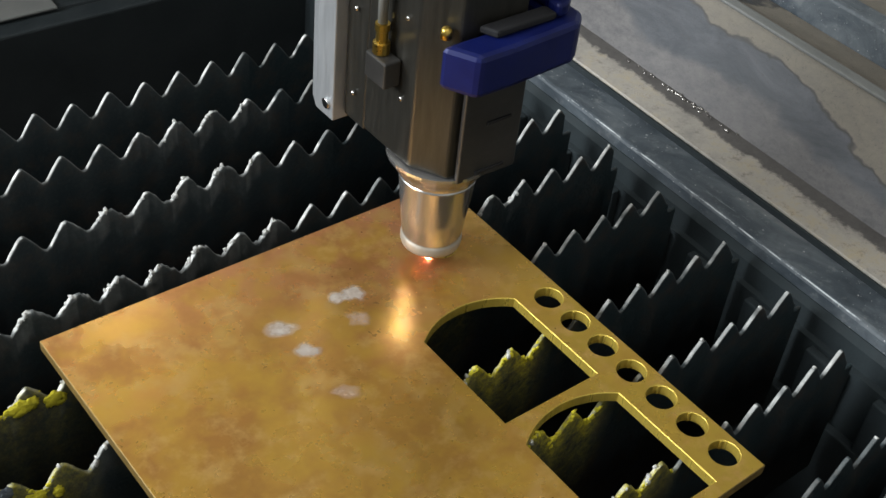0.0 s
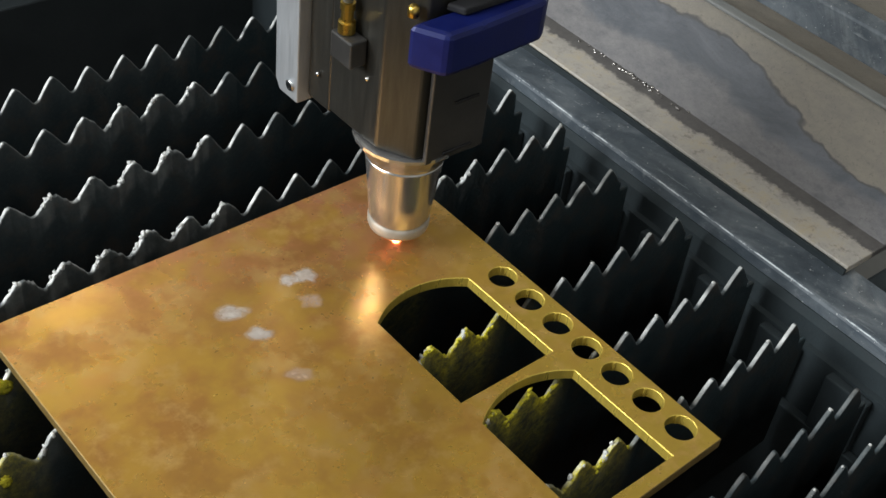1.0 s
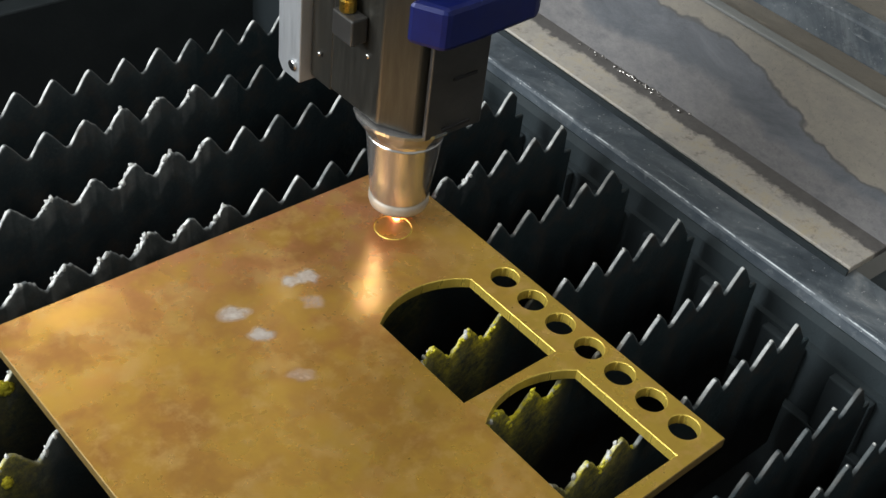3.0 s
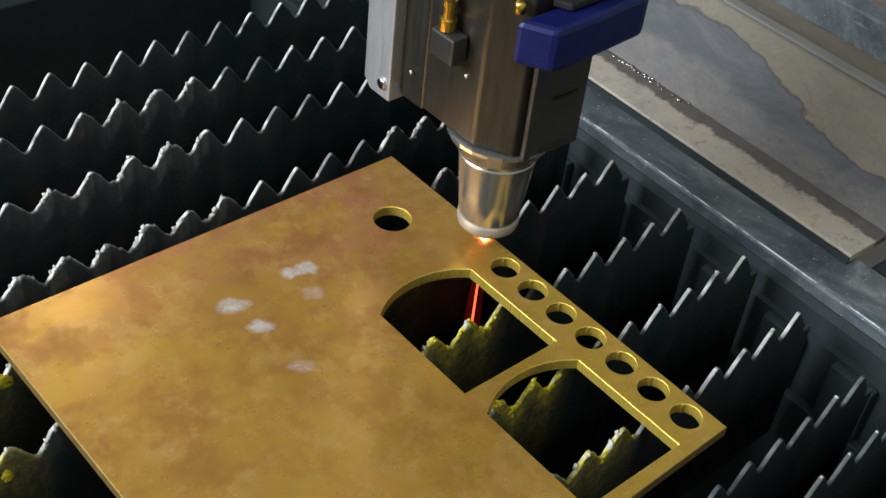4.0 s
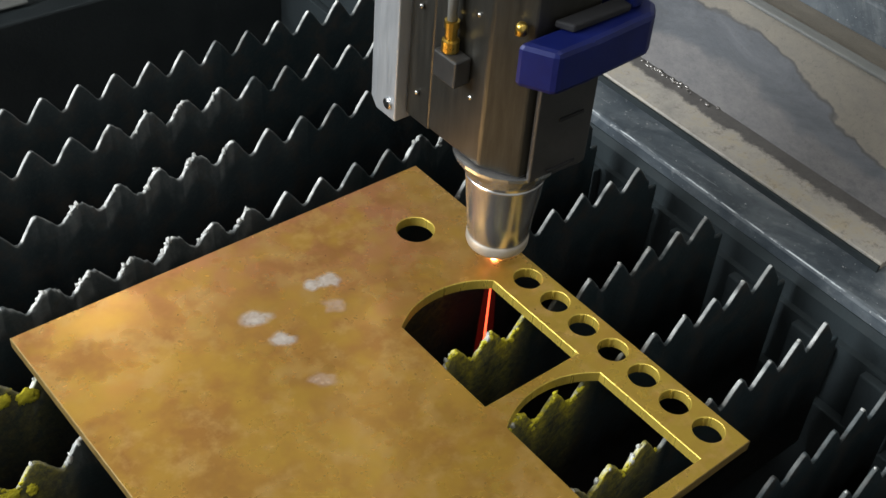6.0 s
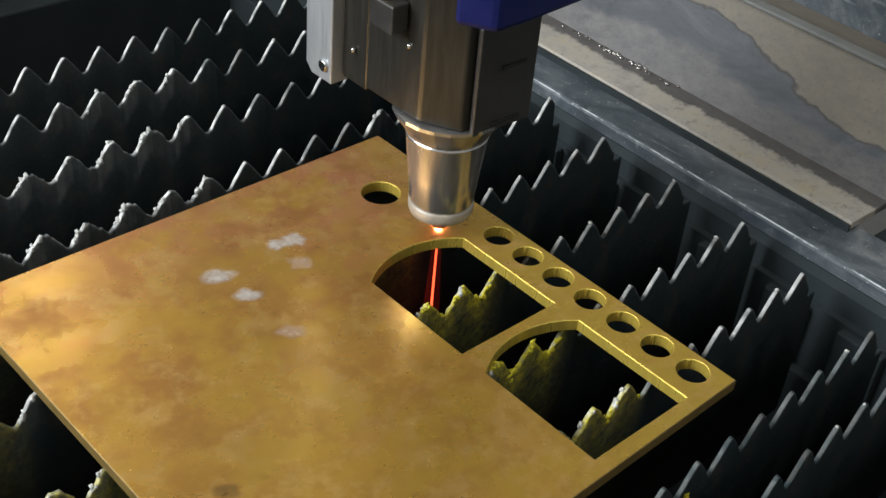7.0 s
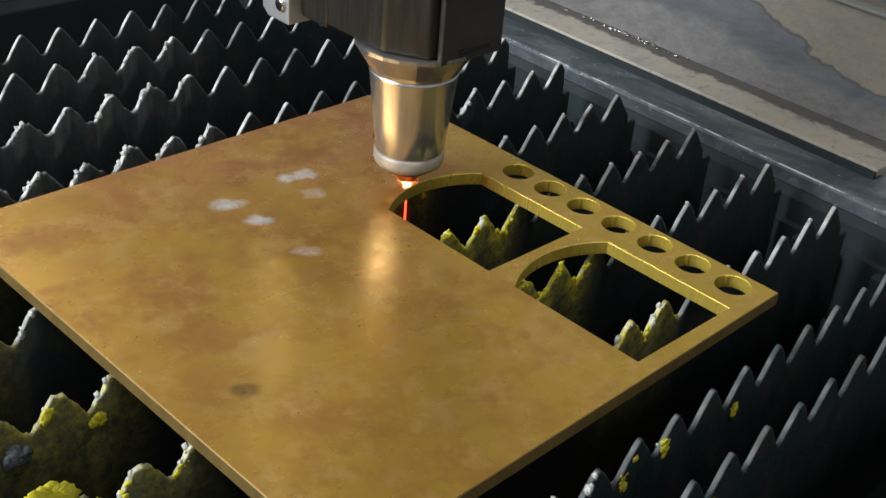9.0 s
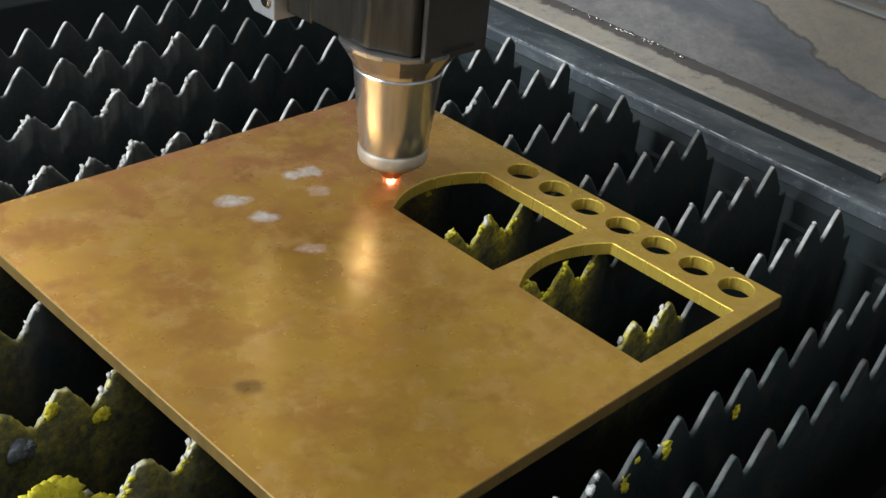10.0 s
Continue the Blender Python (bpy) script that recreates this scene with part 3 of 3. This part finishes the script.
slat(-0.2680, 0.0876, 0.0227, 0.015, ((-0.50, -0.09, 0.25),), (), 0.0005, 10, end=0.0985, edge_light=0.17)
slat(-0.2935, 0.0171, 0.0227, 0.015, ((-0.50, -0.12, 0.2),), (), 0.0, 11, edge_light=0.13)
slat(-0.3420, 0.0100, 0.0229, 0.0, (), (), 0.0, 12, edge_light=0.14)
slat(-0.3900, 0.0060, 0.0229, 0.0, (), (), 0.0, 13, edge_light=0.14)
slat(-0.4400, 0.0020, 0.0229, 0.0, (), (), 0.0, 14, edge_light=0.14)



def dross_clump(x, y, z, sx, sz, count, seed):
    """A cake of yellow dross stuck on a slat."""
    r = random.Random(seed)
    bm = bmesh.new()
    for k in range(count):
        a, q = r.uniform(0, 2 * math.pi), math.sqrt(r.random())
        lump(bm, (x + sx * q * math.cos(a), y - 0.0022 + r.uniform(-0.0006, 0.0008), z + sz * q * math.sin(a)), 0.0011 + (0.5 * min(sx, sz)) * r.random() ** 1.5, k + seed, (1.1, 0.30, 1.1), 2)
    ob = part("dross_clump", bm, DROSS, None, smooth=True)
    return tagged(ob, "lumpy cake of bright yellow dross on a slat", "dross", kind="stuff")


for clump_at in (
        (-0.2925, -0.1722, -0.0040, 0.0085, 0.0062, 110, 3), (-0.2775, -0.1722, -0.0135, 0.0060, 0.0026, 45, 5),
        (-0.2480, -0.1240, -0.0220, 0.0026, 0.0018, 16, 8), (-0.2660, -0.1240, -0.0110, 0.0020, 0.0024, 12, 9),
        (-0.2868, -0.0200, -0.0200, 0.0058, 0.0090, 90, 11), (-0.2620, -0.0200, -0.0145, 0.0062, 0.0030, 45, 12), (-0.2465, -0.0200, -0.0180, 0.0036, 0.0034, 30, 13),
        (-0.2985, -0.0690, -0.0040, 0.0040, 0.0075, 60, 14), (-0.2780, -0.0690, -0.0185, 0.0050, 0.0022, 36, 15), (-0.2670, -0.0690, -0.0220, 0.0018, 0.0024, 14, 16),
        (-0.1225, -0.2680, -0.0205, 0.0020, 0.0042, 26, 17), (-0.1190, -0.2680, -0.0125, 0.0024, 0.0012, 12, 18), (-0.0995, -0.2680, -0.0170, 0.0018, 0.0042, 20, 19), (-0.0540, -0.2680, -0.0230, 0.0009, 0.0034, 12, 20),
        (-0.1266, -0.2935, -0.0180, 0.0014, 0.0036, 14, 21), (-0.1054, -0.2935, -0.0213, 0.0010, 0.0022, 8, 22)):
    dross_clump(*clump_at)


def slag_lump(x, y, z, size, seed):
    """A blue-grey blob of slag frozen on a slat."""
    r = random.Random(seed)
    bm = bmesh.new()
    for k in range(14):
        lump(bm, (x + r.uniform(-0.6, 0.6) * size, y + r.uniform(-0.3, 0.3) * size, z - r.uniform(0.0, 0.9) * size), size * r.uniform(0.35, 0.65), k + seed, (1, 0.7, 1.1), 2)
    ob = part("slag_lump", bm, SLAG, None, smooth=True)
    return tagged(ob, "blue-grey lump of frozen slag on a slat", "slag", kind="stuff")


slag_lump(-0.2815, -0.1765, -0.0150, 0.0056, 31)
slag_lump(-0.2790, -0.1275, -0.0190, 0.0046, 32)
slag_lump(-0.2905, -0.0725, -0.0050, 0.0040, 33)

# ---------------------------------------------------------------- brass plate
HOLE_R, DISC_C, DISC_R = 0.0076, (-0.0350, -0.0450), 0.0102
HOLES = [(-0.0108, -0.1090 - 0.02085 * k) for k in range(7)]


def arch(x0, x1, y_low, y_high, rise, steps=18):
    """A window outline with an arched far side."""
    half = (x1 - x0) / 2
    radius = (half * half + rise * rise) / (2 * rise)
    cx, cy = (x0 + x1) / 2, y_high + rise - radius
    a = math.asin(half / radius)
    pts = [(x1, y_low)]
    pts += [(cx + radius * math.sin(a - 2 * a * k / steps), cy + radius * math.cos(a - 2 * a * k / steps)) for k in range(steps + 1)]
    return pts + [(x0, y_low)]


def circle(c, r, steps=36):
    return [(c[0] + r * math.cos(2 * math.pi * k / steps), c[1] + r * math.sin(2 * math.pi * k / steps)) for k in range(steps)]


def cut_sheet(outline, holes, thick):
    bm = bmesh.new()
    loops = [outline, *holes]
    edges = []
    for loop in loops:
        vs = [bm.verts.new((x, y, 0)) for x, y in loop]
        edges += [bm.edges.new((vs[k], vs[(k + 1) % len(vs)])) for k in range(len(vs))]
    bmesh.ops.triangle_fill(bm, use_beauty=True, use_dissolve=False, edges=edges)
    for f in bm.faces:
        if f.normal.z < 0:
            f.normal_flip()
    out = bmesh.ops.extrude_face_region(bm, geom=bm.faces[:])
    bmesh.ops.translate(bm, verts=[v for v in out["geom"] if isinstance(v, bmesh.types.BMVert)], vec=(0, 0, -thick))
    bmesh.ops.recalc_face_normals(bm, faces=bm.faces[:])
    for f in bm.faces:
        f.material_index = 0 if abs(f.normal.z) > 0.5 else 2 if min(abs(f.calc_center_median().y), abs(f.calc_center_median().x)) < 1e-4 or f.calc_center_median().y < -0.249 or f.calc_center_median().x < -0.236 else 1
    sharp = [e for e in bm.edges if len(e.link_faces) == 2 and (e.link_faces[0].material_index == 0) != (e.link_faces[1].material_index == 0)]
    bmesh.ops.bevel(bm, geom=sharp, offset=0.00035, segments=1, affect="EDGES", material=1)
    for f in bm.faces:
        c = f.calc_center_median()
        if f.material_index == 1 and (c.x < -0.236 or c.x > -0.0006 or c.y > -0.0006 or c.y < -0.2493) and len(holes):
            f.material_index = 2
    return bm


def film_patch(x, y, a, b, seed, z):
    """A thin dried film, thick in the middle and thinning out to a ragged rim."""
    bm = bmesh.new()
    layer = bm.verts.layers.float.new("film")
    steps = 30
    mid = bm.verts.new((x, y, z))
    mid[layer] = 1.0
    last = None
    for q, cover in ((0.45, 1.0), (0.75, 0.8), (1.0, 0.3), (1.25, 0.0)):
        ring = []
        for k in range(steps):
            th = 2 * math.pi * k / steps
            w = q * (0.92 + 0.40 * noise.noise(Vector((math.cos(th) * 1.8, math.sin(th) * 1.8, seed * 5.3))))
            dx, dy = a * w * math.cos(th), b * w * math.sin(th)
            v = bm.verts.new((x + 0.77 * dx + 0.64 * dy, y - 0.64 * dx + 0.77 * dy, z))
            v[layer] = cover
            ring.append(v)
        for k in range(steps):
            if last is None:
                bm.faces.new((mid, ring[k], ring[(k + 1) % steps]))
            else:
                bm.faces.new((last[k], ring[k], ring[(k + 1) % steps], last[(k + 1) % steps]))
        last = ring
    return bm


def brass_plate():
    outline = [(-0.2375, -0.2548), (0, -PL), (0, 0), (-0.2425, 0)]
    cuts = [circle(c, HOLE_R) for c in HOLES] + [circle(DISC_C, DISC_R)]
    cuts += [arch(*w) for w in WINDOWS]
    root = part("brass_plate", cut_sheet(outline, cuts, PT), [BRASS, CUT_BRASS, SHEAR])
    tagged(root, "tarnished golden brass sheet with arched windows and holes", "metal plate")
    # flat remains of something that was stuck to the sheet
    spots = [(-0.0955, -0.0520, 0.0068, 0.0052), (-0.1045, -0.0505, 0.0058, 0.0046), (-0.1415, -0.0546, 0.0088, 0.0062), (-0.1379, -0.0741, 0.0068, 0.0052), (-0.1375, -0.1066, 0.0072, 0.0042), (-0.1045, -0.0690, 0.0066, 0.0052)]
    for n, (x, y, a, b) in enumerate(spots):
        part("residue", film_patch(x, y, a, b, n, 0.00012 + 0.00004 * n), FAINT if n > 3 else RESIDUE, root, "dried whitish residue")
    # lead-in mark where the beam entered each round hole
    for cx, cy in HOLES:
        bm = box(-0.0005, 0.0004, -0.0006, 0.0006, -PT + 0.0004, -0.0004, 0.0002)
        bmesh.ops.rotate(bm, verts=bm.verts, matrix=Matrix.Rotation(radians(52), 3, "Z"), cent=(0, 0, 0))
        bmesh.ops.translate(bm, verts=bm.verts, vec=(cx + HOLE_R * math.cos(radians(52)), cy + HOLE_R * math.sin(radians(52)), 0))
        part("lead_in_mark", bm, CUT_BRASS, root)
    part("oil_stain", film_patch(-0.2121, -0.1676, 0.0062, 0.0050, 9, 0.00012), STAIN, root, "small dark oil stain")
    return root


brass_plate()


def brass_disc():
    bm = cut_sheet(circle((0, 0), DISC_R - 0.00012, 40), [], PT)
    ob = part("brass_disc", bm, [BRASS, CUT_BRASS])
    ob.location = (*DISC_C, 0)
    return tagged(ob, "round golden brass slug cut from the sheet", "metal disc")


disc = brass_disc()

# ---------------------------------------------------------------- laser head


def laser_head():
    root = tagged(thing("laser_head"), "aluminium laser cutting head with steel nozzle and blue drawer", "laser head")
    part("nozzle_tip", turned([(0.0022, 0.0012), (0.0040, 0.0016), (0.0072, 0.0062), (0.0105, 0.0078), (0.0112, 0.0098)]), COPPER, root, "heat-stained copper nozzle tip", True)
    part("ceramic_ring", turned([(0.0105, 0.0098), (0.0140, 0.0104), (0.0158, 0.0118), (0.0164, 0.0138), (0.0164, 0.0172), (0.0158, 0.0181)]), CERAMIC, root, "cream ceramic ring", True)
    part("nozzle_cone", turned([(0.0156, 0.0182), (0.0160, 0.0190), (0.0176, 0.034), (0.0200, 0.056), (0.0204, 0.0575)]), CONE, root, "satin steel nozzle cone", True)
    part("lock_ring", turned([(0.0200, 0.0577), (0.0206, 0.0582), (0.0212, 0.0600), (0.0245, 0.0650), (0.0272, 0.0692), (0.0272, 0.0710)], 22), CONE, root, "flared steel locking ring with flats")
    # many-sided body
    out = [(-0.0235, -0.0045), (-0.0135, -0.0225), (0.0230, -0.0240), (0.0310, -0.0150), (0.0310, 0.0260), (0.0, 0.0340), (-0.0235, 0.0340)]
    body = part("body", prism(out, 0.0715, 0.26, 0.0012), BODY, root, "faceted metal body")
    part("side_cover", prism([(-0.0095, -0.0262), (0.0255, -0.0275), (0.0345, -0.0165), (0.0345, 0.015), (0.0315, 0.018), (0.0315, -0.0145), (0.0235, -0.0243), (-0.0095, -0.0232)], 0.0690, 0.1235, 0.0008), GREY, root, "dull grey side cover")
    for z0, x0, x1 in ((0.1005, 0.004, 0.019), (0.0725, 0.0, 0.018)):
        part("engraved_slot", box(x0, x1, -0.0279, -0.0269, z0, z0 + 0.0016, 0.0002), BLACK, body)
    # blue drawer with sloping ends
    drawer = part("lens_drawer", prism([(-0.0275, -0.0250), (-0.0180, -0.0420), (0.0020, -0.0420), (0.0420, -0.0400), (0.0500, -0.0330), (0.0500, -0.0050), (0.0352, -0.0050), (0.0352, -0.0250)], 0.1300, 0.1520, 0.0028), BLUE, root, "blue anodised lens drawer")
    # Raised black block standing in for the shaded recess on the drawer.
    part("drawer_shade_block", prism([(-0.0060, -0.0245), (-0.0020, -0.0330), (0.0330, -0.0330), (0.0330, -0.0245)], 0.1523, 0.1560, 0.0010), BLACK, drawer, "flat black block standing in for the drawer's shaded recess")
    part("drawer_cap", prism([(0.0336, -0.0245), (0.0336, -0.0330), (0.0400, -0.0330), (0.0470, -0.0270), (0.0470, -0.0060), (0.0352, -0.0060), (0.0352, -0.0245)], 0.1523, 0.1600, 0.0020), BLUE, drawer)
    part("drawer_knob", turned([(0.0085, 0.158), (0.0098, 0.160), (0.0098, 0.176), (0.0085, 0.178)], 24, 0.046, -0.020), BLACK, drawer, "black knurled knob", True)
    # side block that carries the head
    part("mount_block", box(-0.0225, 0.018, 0.0345, 0.0530, 0.0690, 0.26, 0.0012), BODY, root)
    part("mount_plate", prism([(-0.0290, 0.0535), (-0.0290, 0.0690), (-0.0240, 0.0800), (0.022, 0.0800), (0.022, 0.0535)], 0.0655, 0.28, 0.0008), ALU, root, "pale brushed aluminium mounting plate")
    part("back_block", box(0.0, 0.060, 0.0270, 0.0530, 0.090, 0.28, 0.002), GREY, root)
    part("gas_block", box(-0.0335, -0.0240, 0.0060, 0.0220, 0.1130, 0.1270, 0.0010), GREY, root, "small grey gas inlet block")
    fit = part("gas_fitting", turned([(0.0034, 0.1272), (0.0042, 0.1275), (0.0042, 0.1330), (0.0030, 0.1335), (0.0030, 0.1390), (0.0036, 0.1395), (0.0036, 0.1430)], 12, -0.0288, 0.0160), GOLD, root, "brass hose fitting")
    part("gas_hose", tube([(-0.0288, 0.0160, 0.1432), (-0.0290, 0.0165, 0.165), (-0.0280, 0.019, 0.20), (-0.0250, 0.022, 0.26)], 0.0024), TAPE, fit, "pale plastic hose", True)
    part("gold_button", turned([(0.0022, 0.1505), (0.0026, 0.1508), (0.0026, 0.1550), (0.0016, 0.1562)], 16, -0.0200, -0.0190), GOLD, root, "small brass button", True)
    for y, z in ((0.0262, 0.1075), (0.0050, 0.1060), (0.0440, 0.0870), (0.0440, 0.135), (0.0040, 0.150)):
        bm = turned([(0.0005, -0.0010), (0.0012, -0.0008), (0.0013, 0.0002), (0.0008, 0.0008)], 14)
        bmesh.ops.rotate(bm, verts=bm.verts, matrix=Matrix.Rotation(-math.pi / 2, 3, "Y"), cent=(0, 0, 0))
        bmesh.ops.translate(bm, verts=bm.verts, vec=(-0.0238, y, z))
        part("screw", bm, SCREW, root, "bright cap screw", True)
    bm = turned([(0.0026, -0.0006), (0.0030, 0.0), (0.0030, 0.0010), (0.0018, 0.0012)], 16)
    bmesh.ops.rotate(bm, verts=bm.verts, matrix=Matrix.Rotation(-math.pi / 2, 3, "Y"), cent=(0, 0, 0))
    bmesh.ops.translate(bm, verts=bm.verts, vec=(-0.0292, 0.0590, 0.0740))
    part("plate_screw", bm, SCREW, root, "bright countersunk screw", True)
    part("cut_flash", turned([(0.0003, 0.0001), (0.0014, 0.0004), (0.0018, 0.0009), (0.0014, 0.0013), (0.0009, 0.0019)], 18), FLASH, root, "white-hot flash at the cut", True)
    part("spark_stream", turned([(0.0007, -0.070), (0.0006, -0.045), (0.0005, -0.015), (0.0004, -0.0068)], 10), STREAM, root, "red-hot stream of sparks below the cut", True)
    part("stream_glow", turned([(0.0050, -0.075), (0.0040, -0.045), (0.0024, -0.015), (0.0013, -0.0068)], 16), GLOW_SHELL, root, "faint red shell standing in for the stream's glow", True)
    return root


head = laser_head()

# ---------------------------------------------------------------- movement


def around(degrees):
    return DISC_C[0] + DISC_R * math.cos(radians(degrees)), DISC_C[1] + DISC_R * math.sin(radians(degrees))


def motions():
    rows = [(t, *around(a), 0.0) for t, a in ((0.0, -160), (0.5, -137), (1.0, -112), (1.5, -82), (2.0, -40), (2.5, 3), (2.7, 16), (3.0, 40))]
    rows += [(3.15, -0.0262, -0.0400, 0.004), (3.5, -0.0100, -0.0700, 0.004), (3.7, -0.0032, -0.0838, 0.001), (3.8, -0.0030, -0.0840, 0.0)]
    rows += [(4.0, -0.0030, -0.0842, 0), (4.5, -0.0042, -0.0842, 0), (5.0, -0.0060, -0.0848, 0), (6.3, -0.0180, -0.0858, 0), (6.7, -0.0250, -0.0858, 0), (7.3, -0.0355, -0.0850, 0), (8.0, -0.0440, -0.0842, 0), (8.5, -0.0530, -0.0848, 0), (9.0, -0.0615, -0.0850, 0), (9.5, -0.0655, -0.0815, 0), (10.0, -0.0690, -0.0785, 0)]
    walk(head, [(t, pose(x, y, z)) for t, x, y, z in rows])
    # the cut slug drops through the hole onto the tray
    x, y = DISC_C
    fall = [(0.0, 0, 0, 0), (3.05, 0, 0, 0), (3.15, -0.02, 8, 0), (3.25, -0.08, 25, 10), (3.35, -0.18, 40, 15), (3.42, -0.2853, 0, 0), (10.0, -0.2853, 0, 0)]
    walk(disc, [(t, pose(x, y, z, a, b, 0)) for t, z, a, b in fall])


motions()
